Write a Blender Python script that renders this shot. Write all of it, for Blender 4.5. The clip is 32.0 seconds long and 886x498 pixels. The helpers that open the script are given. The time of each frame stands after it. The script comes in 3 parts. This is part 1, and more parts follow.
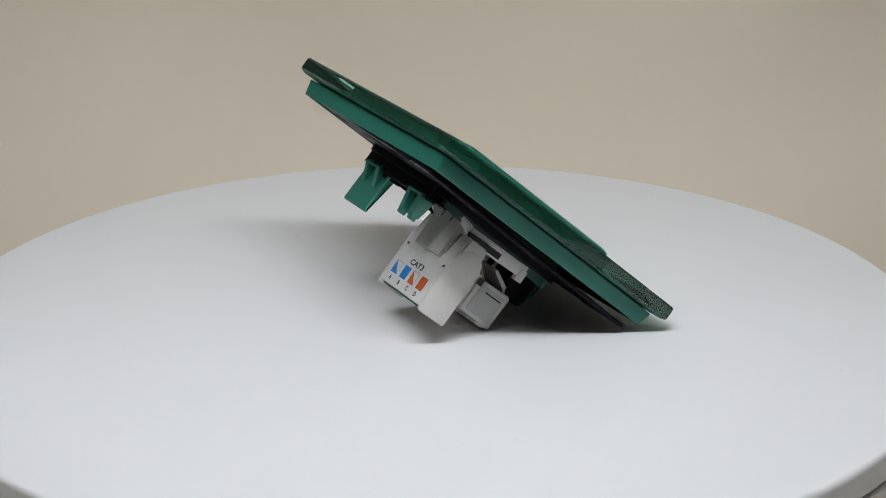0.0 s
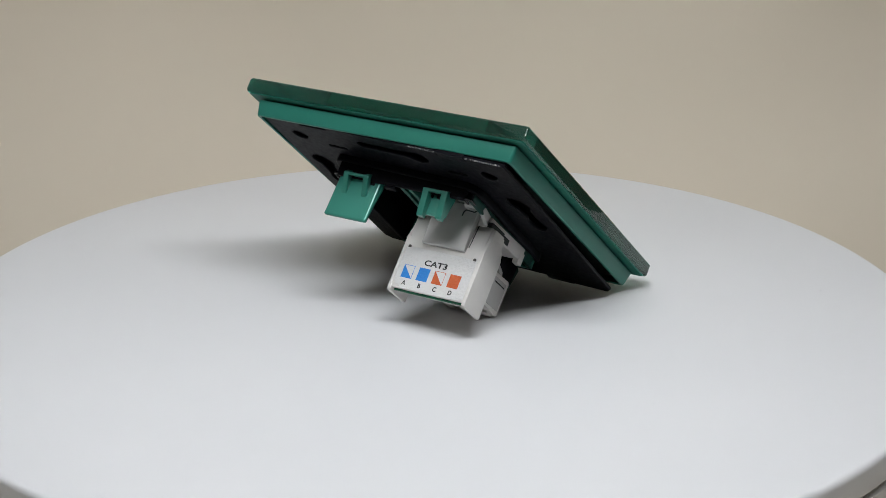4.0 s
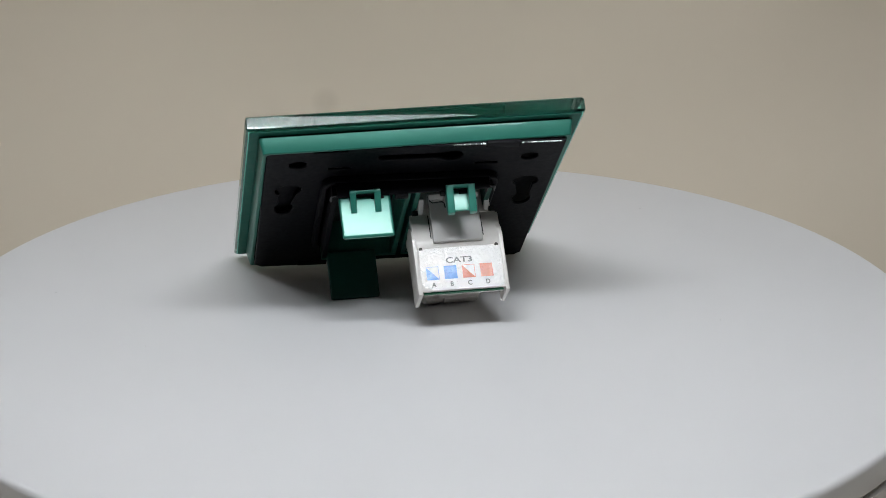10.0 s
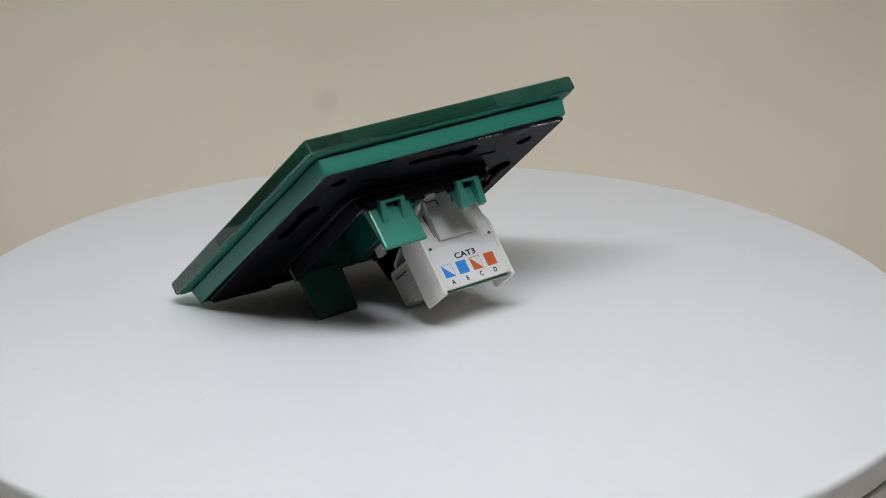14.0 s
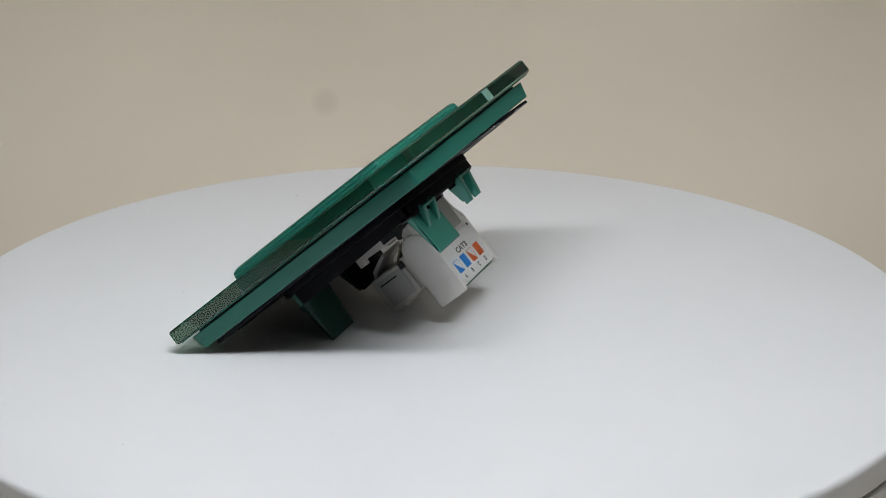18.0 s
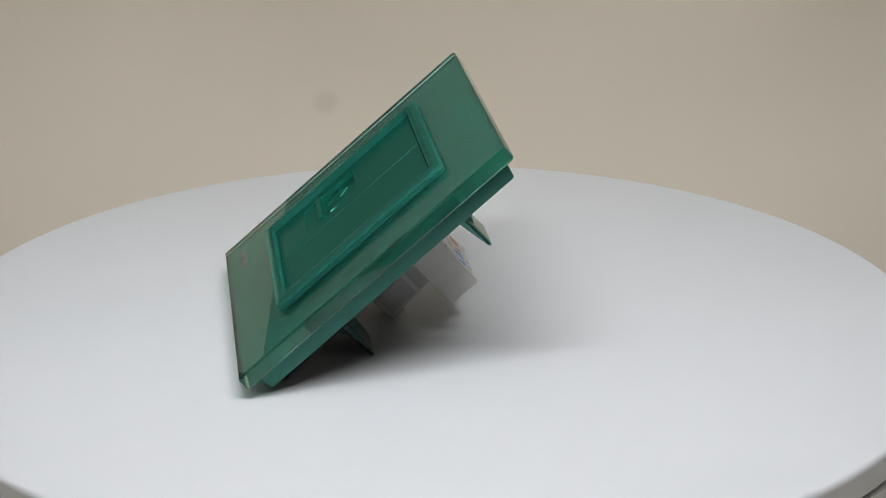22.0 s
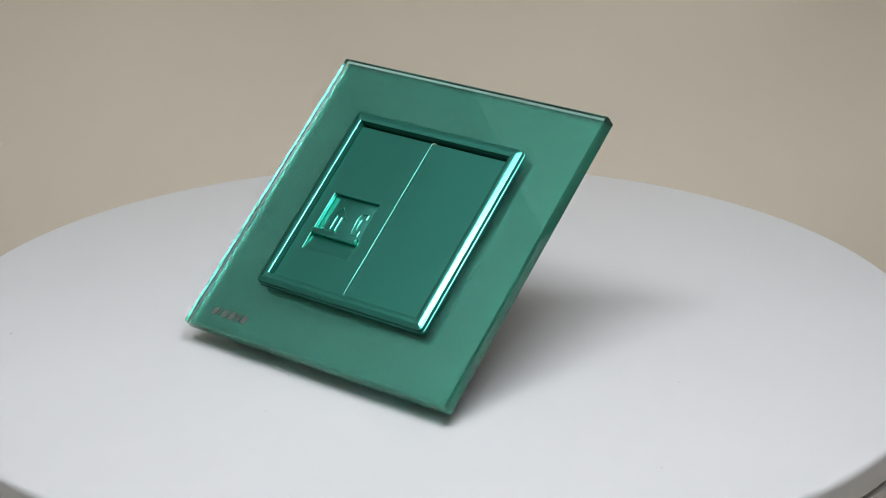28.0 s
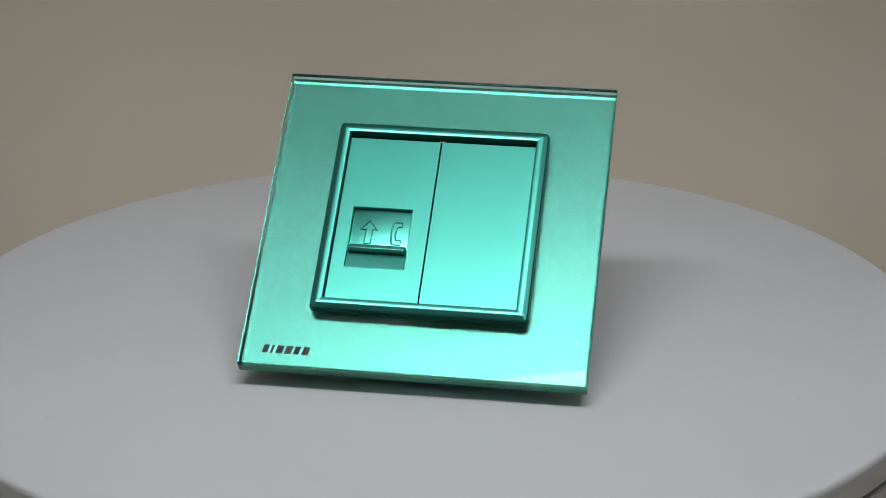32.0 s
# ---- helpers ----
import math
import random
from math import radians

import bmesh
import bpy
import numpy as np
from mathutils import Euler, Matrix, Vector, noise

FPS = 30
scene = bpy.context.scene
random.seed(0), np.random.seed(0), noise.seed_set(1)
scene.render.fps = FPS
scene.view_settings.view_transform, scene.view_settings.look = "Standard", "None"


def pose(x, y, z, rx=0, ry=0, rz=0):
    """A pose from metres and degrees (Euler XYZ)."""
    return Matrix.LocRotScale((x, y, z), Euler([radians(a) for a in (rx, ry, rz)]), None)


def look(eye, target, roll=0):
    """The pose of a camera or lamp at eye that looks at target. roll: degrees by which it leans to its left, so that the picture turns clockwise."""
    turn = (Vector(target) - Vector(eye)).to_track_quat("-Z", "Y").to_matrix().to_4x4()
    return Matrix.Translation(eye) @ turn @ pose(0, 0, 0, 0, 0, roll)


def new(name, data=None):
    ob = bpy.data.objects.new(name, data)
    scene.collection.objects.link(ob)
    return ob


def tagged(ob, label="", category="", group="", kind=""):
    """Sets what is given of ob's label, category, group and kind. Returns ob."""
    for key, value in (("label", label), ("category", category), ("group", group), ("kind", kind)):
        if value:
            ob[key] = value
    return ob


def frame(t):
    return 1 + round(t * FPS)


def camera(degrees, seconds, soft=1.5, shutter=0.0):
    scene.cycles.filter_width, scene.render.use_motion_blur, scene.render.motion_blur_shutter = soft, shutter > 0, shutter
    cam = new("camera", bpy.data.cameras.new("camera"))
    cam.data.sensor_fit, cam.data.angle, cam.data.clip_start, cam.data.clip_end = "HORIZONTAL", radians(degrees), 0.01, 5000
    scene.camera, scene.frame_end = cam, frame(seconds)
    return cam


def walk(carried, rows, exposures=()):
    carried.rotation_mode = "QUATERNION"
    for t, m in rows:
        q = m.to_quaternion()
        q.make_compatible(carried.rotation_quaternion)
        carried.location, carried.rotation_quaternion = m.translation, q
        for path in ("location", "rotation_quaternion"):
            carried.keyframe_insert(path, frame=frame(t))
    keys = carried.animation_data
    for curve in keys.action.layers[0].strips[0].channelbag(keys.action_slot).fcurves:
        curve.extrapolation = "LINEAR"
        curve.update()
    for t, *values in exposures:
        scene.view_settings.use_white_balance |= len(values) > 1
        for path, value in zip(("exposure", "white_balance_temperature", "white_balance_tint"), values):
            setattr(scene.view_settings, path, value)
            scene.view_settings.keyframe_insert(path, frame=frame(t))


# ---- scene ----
cam = camera(24.18, 32.0, soft=0.85)
EYE = pose(0, -0.47707, 0.19455, 90 - 20.274, 0, -0.4456) @ pose(0, 0, 0, 0, 0, -0.1085)
walk(cam, [(0.0, EYE), (32.0, EYE)],
     exposures=[(0.0, 0.0), (5.0, 0.02), (7.0, -0.07), (8.5, -0.1), (9.0, -0.17), (10.0, -0.2), (11.0, -0.18), (12.0, -0.08), (13.0, 0.0), (28.0, -0.02), (29.0, -0.08), (30.0, 0.0), (31.0, -0.12), (32.0, -0.79)])

# ---- light: one bar of LEDs under the front edge of the tent's roof ----
world = bpy.data.worlds.new("studio")
scene.world = world
world.use_nodes = True
world.node_tree.nodes["Background"].inputs[0].default_value = (0.9, 0.95, 1.0, 1)
world.node_tree.nodes["Background"].inputs[1].default_value = 0.001

BAR_Y, BAR_Z, BAR_X = -0.181, 0.375, 0.17
lamp_data = bpy.data.lights.new("led_bar_light", "AREA")
lamp_data.shape = "RECTANGLE"
lamp_data.size, lamp_data.size_y = 2 * BAR_X, 0.06
lamp_data.energy = 2.16
lamp_data.color = (0.915, 0.96, 1.0)
lamp = new("led_bar_light", lamp_data)
lamp.matrix_world = look((0, BAR_Y, BAR_Z - 0.004), (0, 0.28, 0.14))


# ---- materials ----
def material(name):
    m = bpy.data.materials.new(name)
    m.use_nodes = True
    nt = m.node_tree
    return m, nt, nt.nodes["Principled BSDF"]


def noise_node(nt, scale, detail=3.0, rough=0.55, coords="Object"):
    tc = nt.nodes.new("ShaderNodeTexCoord")
    n = nt.nodes.new("ShaderNodeTexNoise")
    n.inputs["Scale"].default_value = scale
    n.inputs["Detail"].default_value = detail
    n.inputs["Roughness"].default_value = rough
    nt.links.new(tc.outputs[coords], n.inputs["Vector"])
    return n


def ranged(nt, src, lo, hi, a=0.3, b=0.7):
    r = nt.nodes.new("ShaderNodeMapRange")
    r.inputs["From Min"].default_value, r.inputs["From Max"].default_value = a, b
    r.inputs["To Min"].default_value, r.inputs["To Max"].default_value = lo, hi
    nt.links.new(src, r.inputs["Value"])
    return r.outputs["Result"]


def mixed(nt, fac, c1, c2):
    x = nt.nodes.new("ShaderNodeMix")
    x.data_type = "RGBA"
    x.inputs["A"].default_value, x.inputs["B"].default_value = (*c1, 1), (*c2, 1)
    nt.links.new(fac, x.inputs["Factor"])
    return x.outputs["Result"]


def bumped(nt, bsdf, src, strength, distance):
    b = nt.nodes.new("ShaderNodeBump")
    b.inputs["Strength"].default_value, b.inputs["Distance"].default_value = strength, distance
    nt.links.new(src, b.inputs["Height"])
    nt.links.new(b.outputs["Normal"], bsdf.inputs["Normal"])


def surface(name, c1, c2, scale, rough, metal=0.0, bump=0.0, bump_scale=2000.0, bump_dist=0.0001, rough_var=0.06, coat=0.0, spec=0.5, coat_rough=0.3, coat_ior=1.5):
    m, nt, b = material(name)
    big = noise_node(nt, scale)
    nt.links.new(mixed(nt, ranged(nt, big.outputs["Fac"], 0, 1), c1, c2), b.inputs["Base Color"])
    fine = noise_node(nt, scale * 9, 4)
    nt.links.new(ranged(nt, fine.outputs["Fac"], rough - rough_var, rough + rough_var), b.inputs["Roughness"])
    b.inputs["Metallic"].default_value = metal
    b.inputs["Coat Weight"].default_value = coat
    b.inputs["Coat Roughness"].default_value = coat_rough
    b.inputs["Coat IOR"].default_value = coat_ior
    b.inputs["Specular IOR Level"].default_value = spec
    if bump:
        bumped(nt, b, noise_node(nt, bump_scale, 2).outputs["Fac"], bump, bump_dist)
    return m


POLISHED = surface("polished_green_metallic_paint", (0.020, 0.160, 0.117), (0.023, 0.173, 0.128), 60, 0.42, metal=0.16, coat=0.16, coat_rough=0.06, rough_var=0.02, spec=0.3)
REAR = surface("dulled_green_paint", (0.014, 0.125, 0.090), (0.018, 0.140, 0.102), 60, 0.5, spec=0.2)
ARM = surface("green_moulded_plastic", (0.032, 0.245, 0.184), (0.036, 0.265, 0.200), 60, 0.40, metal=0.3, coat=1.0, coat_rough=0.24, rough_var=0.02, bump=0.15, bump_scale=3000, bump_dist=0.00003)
GREEN = surface("satin_green_metallic_paint", (0.096, 0.528, 0.428), (0.101, 0.548, 0.444), 60, 0.31, metal=0.97, rough_var=0.012, coat=0.45, coat_rough=0.16, coat_ior=1.5, bump=0.12, bump_scale=9000, bump_dist=0.00002)
BACKING = surface("green_paint_behind_glass", (0.172, 0.680, 0.548), (0.182, 0.700, 0.568), 40, 0.25, metal=0.80, rough_var=0.008)
# a darkened copy of the moulded green, for parts that stand in shade
DEEP = surface("shaded_green_plastic", (0.006, 0.045, 0.034), (0.008, 0.055, 0.042), 90, 0.35, spec=0.3)
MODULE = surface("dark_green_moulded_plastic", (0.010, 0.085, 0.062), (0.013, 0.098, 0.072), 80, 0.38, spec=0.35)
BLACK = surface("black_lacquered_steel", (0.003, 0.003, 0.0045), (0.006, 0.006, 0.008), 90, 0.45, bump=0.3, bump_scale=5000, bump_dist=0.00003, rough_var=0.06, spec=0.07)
GLOSSY_BLACK = surface("glossy_black_plastic", (0.006, 0.006, 0.007), (0.009, 0.009, 0.011), 90, 0.2, rough_var=0.03)
WHITE = surface("white_nylon", (0.63, 0.605, 0.575), (0.71, 0.685, 0.65), 120, 0.40, bump=0.15, bump_scale=6000, bump_dist=0.00003, coat=0.2, coat_rough=0.15)
LATCH = surface("grey_white_nylon", (0.50, 0.49, 0.475), (0.56, 0.55, 0.53), 120, 0.24, rough_var=0.02)
FILM = dict(spec=0.7, bump=1.0, bump_scale=1400, bump_dist=0.00019, coat=1.0, coat_rough=0.05)
LABEL = surface("glossy_label_film", (0.64, 0.63, 0.615), (0.69, 0.68, 0.665), 150, 0.42, **FILM)
BLUE = surface("blue_ink", (0.008, 0.20, 0.62), (0.012, 0.23, 0.66), 300, 0.42, **FILM)
ORANGE = surface("orange_ink", (0.52, 0.085, 0.012), (0.58, 0.10, 0.015), 300, 0.42, **FILM)
for m in (LABEL, BLUE, ORANGE):  # the film has lifted in patches
    b = m.node_tree.nodes["Principled BSDF"]
    m.node_tree.links.new(ranged(m.node_tree, noise_node(m.node_tree, 1300, 4, 0.7).outputs["Fac"], 0.05, 0.5, 0.48, 0.58), b.inputs["Coat Weight"])
INK = surface("black_ink", (0.015, 0.015, 0.015), (0.025, 0.025, 0.025), 300, 0.3)
BOARD = surface("green_circuit_board", (0.012, 0.12, 0.06), (0.02, 0.16, 0.08), 400, 0.35)
STEEL = surface("bright_steel", (0.55, 0.55, 0.56), (0.65, 0.65, 0.66), 200, 0.25, metal=1.0)
PIN = surface("tarnished_contact_metal", (0.16, 0.14, 0.11), (0.22, 0.19, 0.15), 200, 0.35, metal=1.0)
LOGO = surface("grey_print", (0.25, 0.225, 0.215), (0.27, 0.245, 0.235), 300, 0.8, spec=0.1)
DARK = surface("dark_gap", (0.010, 0.012, 0.012), (0.014, 0.016, 0.016), 200, 0.6)
DISC = surface("white_laminate", (0.775, 0.77, 0.775), (0.80, 0.795, 0.80), 14, 0.33, bump=0.10, bump_scale=1800, bump_dist=0.00002, spec=0.45, rough_var=0.003)
RIM = surface("white_edge_band", (0.70, 0.69, 0.68), (0.75, 0.74, 0.73), 20, 0.45, bump=0.1, bump_scale=1500)
SPECK = surface("dark_dust", (0.05, 0.045, 0.04), (0.10, 0.09, 0.08), 500, 0.8)
GREEN.node_tree.nodes["Principled BSDF"].inputs["Specular Tint"].default_value = (0.15, 0.6, 0.5, 1)
# Unseen walls and table are darkened in colour, to hold back bounced light.
TENT = surface("darkened_tent_cloth", (0.11, 0.107, 0.104), (0.135, 0.131, 0.128), 6, 0.85, bump=0.4, bump_scale=1500, bump_dist=0.0003)
SIDE = surface("darkened_side_cloth", (0.150, 0.141, 0.124), (0.170, 0.160, 0.140), 6, 0.85, bump=0.4, bump_scale=1500, bump_dist=0.0003)
BACK = surface("darkened_back_cloth", (0.22, 0.20, 0.165), (0.25, 0.228, 0.188), 6, 0.85, bump=0.4, bump_scale=1500, bump_dist=0.0003)
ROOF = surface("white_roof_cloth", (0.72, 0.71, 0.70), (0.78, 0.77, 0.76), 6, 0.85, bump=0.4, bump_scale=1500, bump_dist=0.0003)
ROOM = surface("dim_room_paint", (0.30, 0.29, 0.27), (0.34, 0.33, 0.31), 3, 0.8)

CLOTH, nt, b = material("beige_backdrop_cloth")
blotch = noise_node(nt, 5.0, 3)
cloth = mixed(nt, ranged(nt, blotch.outputs["Fac"], 0, 1), (0.65, 0.575, 0.465), (0.69, 0.61, 0.495))
tc, gap = nt.nodes.new("ShaderNodeTexCoord"), nt.nodes.new("ShaderNodeVectorMath")  # a faint round spot of lens dust, painted on the cloth
gap.operation = "DISTANCE"
gap.inputs[1].default_value = (-0.0351, 0.222, -0.0088)
nt.links.new(tc.outputs["Object"], gap.inputs[0])
lens_spot = nt.nodes.new("ShaderNodeMix")
lens_spot.data_type, lens_spot.blend_type = "RGBA", "MULTIPLY"
lens_spot.inputs["B"].default_value = (0.90, 0.895, 0.89, 1)
nt.links.new(ranged(nt, gap.outputs["Value"], 1.0, 0.0, 0.0042, 0.0068), lens_spot.inputs["Factor"])
nt.links.new(cloth, lens_spot.inputs["A"])
nt.links.new(lens_spot.outputs["Result"], b.inputs["Base Color"])
b.inputs["Roughness"].default_value = 0.85
b.inputs["Sheen Weight"].default_value = 0.1
bumped(nt, b, noise_node(nt, 1600, 2).outputs["Fac"], 0.03, 0.0003)



GLASS, nt, b = material("clear_float_glass")
b.inputs["Base Color"].default_value = (0.95, 0.985, 0.97, 1)
b.inputs["Roughness"].default_value = 0.0
b.inputs["IOR"].default_value = 1.52
b.inputs["Transmission Weight"].default_value = 1.0
EDGE, nt, b = material("green_glass_edge")  # seen edge-on, float glass is green
b.inputs["Base Color"].default_value = (0.38, 0.71, 0.58, 1)
b.inputs["Roughness"].default_value = 0.0
b.inputs["IOR"].default_value = 1.52
b.inputs["Transmission Weight"].default_value = 1.0

DIFFUSER, nt, b = material("lit_led_diffuser")
b.inputs["Base Color"].default_value = (0.9, 0.9, 0.9, 1)
b.inputs["Emission Color"].default_value = (0.93, 0.955, 1.0, 1)
b.inputs["Emission Strength"].default_value = 6.0

# ---- mesh helpers; the socket is drawn in millimetres in its panel's own space: x across, y up the panel, z out of its face ----
MM = Matrix.Scale(0.001, 4)
PANEL = Matrix.Translation((0.004365, -0.018808, 0.032088)) @ Matrix.Rotation(radians(40.935), 4, "X") @ Matrix.Rotation(radians(0.657), 4, "Y") @ MM
INSERT = PANEL @ Matrix.Translation((0, 36, -8.0)) @ Matrix.Rotation(radians(2.4), 4, "X") @ Matrix.Translation((0, -36, 8.0))

# the mounting plate leans out of the frame, most at one lower corner
PLATE = PANEL @ Matrix.Translation((0, 0, -0.75)) @ Matrix.Rotation(radians(1.4), 4, "X") @ Matrix.Rotation(radians(-1.45), 4, "Y")


def link(name, me, mat, parent=None, label=""):
    ob = new(name, me)
    me.materials.append(mat)
    if parent:
        ob.parent = parent
    return tagged(ob, label)


def shade(me, angle=35):
    me.shade_smooth()
    me.set_sharp_from_angle(angle=radians(angle))


def part(name, bm, mat, parent, label="", space=None):
    if space is not None:
        bm.transform(space)
    bmesh.ops.recalc_face_normals(bm, faces=bm.faces)
    me = bpy.data.meshes.new(name)
    bm.to_mesh(me)
    bm.free()
    shade(me)
    return link(name, me, mat, parent, label)


def rbox(x0, x1, y0, y1, z0, z1, r=0.3, seg=2, bm=None):
    own = bm is None
    b2 = bmesh.new()
    bmesh.ops.create_cube(b2, size=1, matrix=Matrix.Translation(((x0 + x1) / 2, (y0 + y1) / 2, (z0 + z1) / 2)) @ Matrix.Diagonal((abs(x1 - x0), abs(y1 - y0), abs(z1 - z0), 1)))
    if r:
        bmesh.ops.bevel(b2, geom=b2.edges[:], offset=r, segments=seg, profile=0.6, affect="EDGES")
    if own:
        return b2
    return merge(bm, b2)


def merge(bm, b2):
    me = bpy.data.meshes.new("tmp")
    b2.to_mesh(me)
    b2.free()
    bm.from_mesh(me)
    bpy.data.meshes.remove(me)
    return bm


def prism(points, lo, hi, axis="x", r=0.25, seg=2):
    """A prism over a closed outline. axis x: the outline is (y, z); axis y: it is (x, z); axis z: it is (x, y)."""
    bm = bmesh.new()
    at = (lambda p, w: (w, p[0], p[1])) if axis == "x" else (lambda p, w: (p[0], w, p[1])) if axis == "y" else (lambda p, w: (p[0], p[1], w))
    low = [bm.verts.new(at(p, lo)) for p in points]
    high = [bm.verts.new(at(p, hi)) for p in points]
    n = len(points)
    bm.faces.new(low)
    bm.faces.new(high[::-1])
    for i in range(n):
        bm.faces.new((low[i], high[i], high[(i + 1) % n], low[(i + 1) % n]))
    bmesh.ops.recalc_face_normals(bm, faces=bm.faces)
    if r:
        bmesh.ops.bevel(bm, geom=bm.edges[:], offset=r, segments=seg, profile=0.6, affect="EDGES")
    return bm


def rrect(x0, x1, y0, y1, r=0.0, n=5):
    if r <= 0:
        return [(x0, y0), (x1, y0), (x1, y1), (x0, y1)]
    out = []
    for cx, cy, a0 in ((x1 - r, y0 + r, -90), (x1 - r, y1 - r, 0), (x0 + r, y1 - r, 90), (x0 + r, y0 + r, 180)):
        out += [(cx + r * math.cos(radians(a0 + 90 * i / n)), cy + r * math.sin(radians(a0 + 90 * i / n))) for i in range(n + 1)]
    return out


def disc_outline(cx, cy, rx, ry=None, n=24):
    return [(cx + rx * math.cos(2 * math.pi * i / n), cy + (ry or rx) * math.sin(2 * math.pi * i / n)) for i in range(n)]


def sheet(name, outlines, z0, z1, mat, parent, label="", bevel=0.15, seg=2, space=None):
    """A flat plate from z0 to z1 over an outline, with holes through it, and softened edges."""
    cu = bpy.data.curves.new(name, "CURVE")
    cu.dimensions, cu.fill_mode = "2D", "BOTH"
    cu.extrude, cu.bevel_depth, cu.bevel_resolution = (z1 - z0) / 2 - bevel, bevel, seg
    cu.offset = -bevel
    for pts in outlines:
        sp = cu.splines.new("POLY")
        sp.points.add(len(pts) - 1)
        for q, p in zip(sp.points, pts):
            q.co = (p[0], p[1], 0, 1)
        sp.use_cyclic_u = True
    return from_curve(name, cu, mat, parent, label, (space or PANEL) @ Matrix.Translation((0, 0, (z0 + z1) / 2)))


def ring_sweep(name, profile, half, r, mat, parent, label):
    """A square frame: a profile of (inset, height) carried round a rounded square."""
    bm = bmesh.new()
    rings = [[bm.verts.new((x, y, z)) for x, y in rrect(-half + d, half - d, -half + d, half - d, max(r - d, 0.12))] for d, z in profile]
    n = len(rings[0])
    for a, c in zip(rings, rings[1:] + rings[:1]):
        for i in range(n):
            bm.faces.new((a[i], a[(i + 1) % n], c[(i + 1) % n], c[i]))
    return part(name, bm, mat, parent, label, PANEL)


def from_curve(name, cu, mat, parent, label, m):
    tmp = new("tmp_curve", cu)
    me = bpy.data.meshes.new_from_object(tmp.evaluated_get(bpy.context.evaluated_depsgraph_get()))
    bpy.data.objects.remove(tmp)
    bpy.data.curves.remove(cu)
    me.name = name
    me.transform(m)
    me.materials.clear()
    shade(me)
    return link(name, me, mat, parent, label)


def line(name, pts, radius, mat, parent, label, m, cyclic=True):
    cu = bpy.data.curves.new(name, "CURVE")
    cu.dimensions, cu.bevel_depth, cu.bevel_resolution = "3D", radius, 2
    sp = cu.splines.new("POLY")
    sp.points.add(len(pts) - 1)
    for q, p in zip(sp.points, pts):
        q.co = (p[0], p[1], 0, 1)
    sp.use_cyclic_u = cyclic
    return from_curve(name, cu, mat, parent, label, m)


def writing(name, text, size, at, mat, parent, label, stretch=1.0, bold=0.0):
    """Raised ink on the jack's label: it reads along -x, with its head towards +z."""
    cu = bpy.data.curves.new(name, "FONT")
    cu.body, cu.size, cu.align_x, cu.align_y = text, size, "CENTER", "CENTER"
    cu.extrude, cu.offset = 0.02, bold
    turn = Matrix(((-1, 0, 0, at[0]), (0, 0, 1, at[1]), (0, 1, 0, at[2]), (0, 0, 0, 1)))
    return from_curve(name, cu, mat, parent, label, PANEL @ turn @ Matrix.Diagonal((stretch, 1, 1, 1)))


def grid(name, nu, nv, at, mat, parent=None, label=""):
    bm = bmesh.new()
    vs = [[bm.verts.new(at(i / nu, j / nv)) for j in range(nv + 1)] for i in range(nu + 1)]
    for i in range(nu):
        for j in range(nv):
            bm.faces.new((vs[i][j], vs[i + 1][j], vs[i + 1][j + 1], vs[i][j + 1]))
    me = bpy.data.meshes.new(name)
    bm.to_mesh(me)
    bm.free()
    me.shade_smooth()
    return link(name, me, mat, parent, label)


# ---- the photo tent ----
FLOOR_Z, BACK_Y, ROOF_Z, SIDE_X = -0.050, 0.235, 0.39, 0.22


def sweep(u, v):
    x = (u - 0.5) * 2 * (SIDE_X - 0.004)
    r, y0 = 0.08, -0.20
    flat, bend = BACK_Y - r - y0, r * math.pi / 2
    rise = 0.045 - FLOOR_Z - r  # the cloth ends low, so the glass mirrors the darkened wall
    s = v * (flat + bend + rise)
    if s < flat:
        y, z = y0 + s, FLOOR_Z
    elif s < flat + bend:
        a = (s - flat) / r
        y, z = BACK_Y - r + r * math.sin(a), FLOOR_Z + r - r * math.cos(a)
    else:
        y, z = BACK_Y, FLOOR_Z + r + (s - flat - bend)
    k = max(0.0, min(1.0, (s - flat) / bend))
    k = k * k * (3 - 2 * k)
    y -= k * (0.004 * (1 + math.sin(17 * x + 9 * z + 0.6)) + 0.007 * (1 + noise.noise(Vector((7 * x + 2, 0.4, 5 * z)))))
    q, p = x - 0.107 - 0.59 * z, -x - 0.115 - 0.5 * z  # slack folds, slanting
    y += k * (0.14 * 0.012 * math.log1p(math.exp(q / 0.010)) + 0.22 * 0.014 * math.log1p(math.exp(p / 0.014)))
    return (x, y, z)


backdrop = tagged(grid("backdrop", 110, 150, sweep, CLOTH), "beige cloth backdrop with soft folds, swept up behind the turntable", "backdrop", kind="structure")


def slab(name, lo, hi, mat, label, category):
    return tagged(part(name, rbox(lo[0], hi[0], lo[1], hi[1], lo[2], hi[2], 0), mat, None), label, category, kind="structure")


slab("floor", (-1.2, -1.6, FLOOR_Z - 0.03), (1.2, 0.9, FLOOR_Z - 0.003), TENT, "plain darkened table top under the photo tent", "table top")
slab("wall_left", (-SIDE_X - 0.01, -0.225, FLOOR_Z - 0.003), (-SIDE_X, BACK_Y + 0.08, ROOF_Z), SIDE, "darkened cloth side wall of the photo tent", "tent wall")
slab("wall_right", (SIDE_X, -0.225, FLOOR_Z - 0.003), (SIDE_X + 0.01, BACK_Y + 0.08, ROOF_Z), SIDE, "darkened cloth side wall of the photo tent", "tent wall")
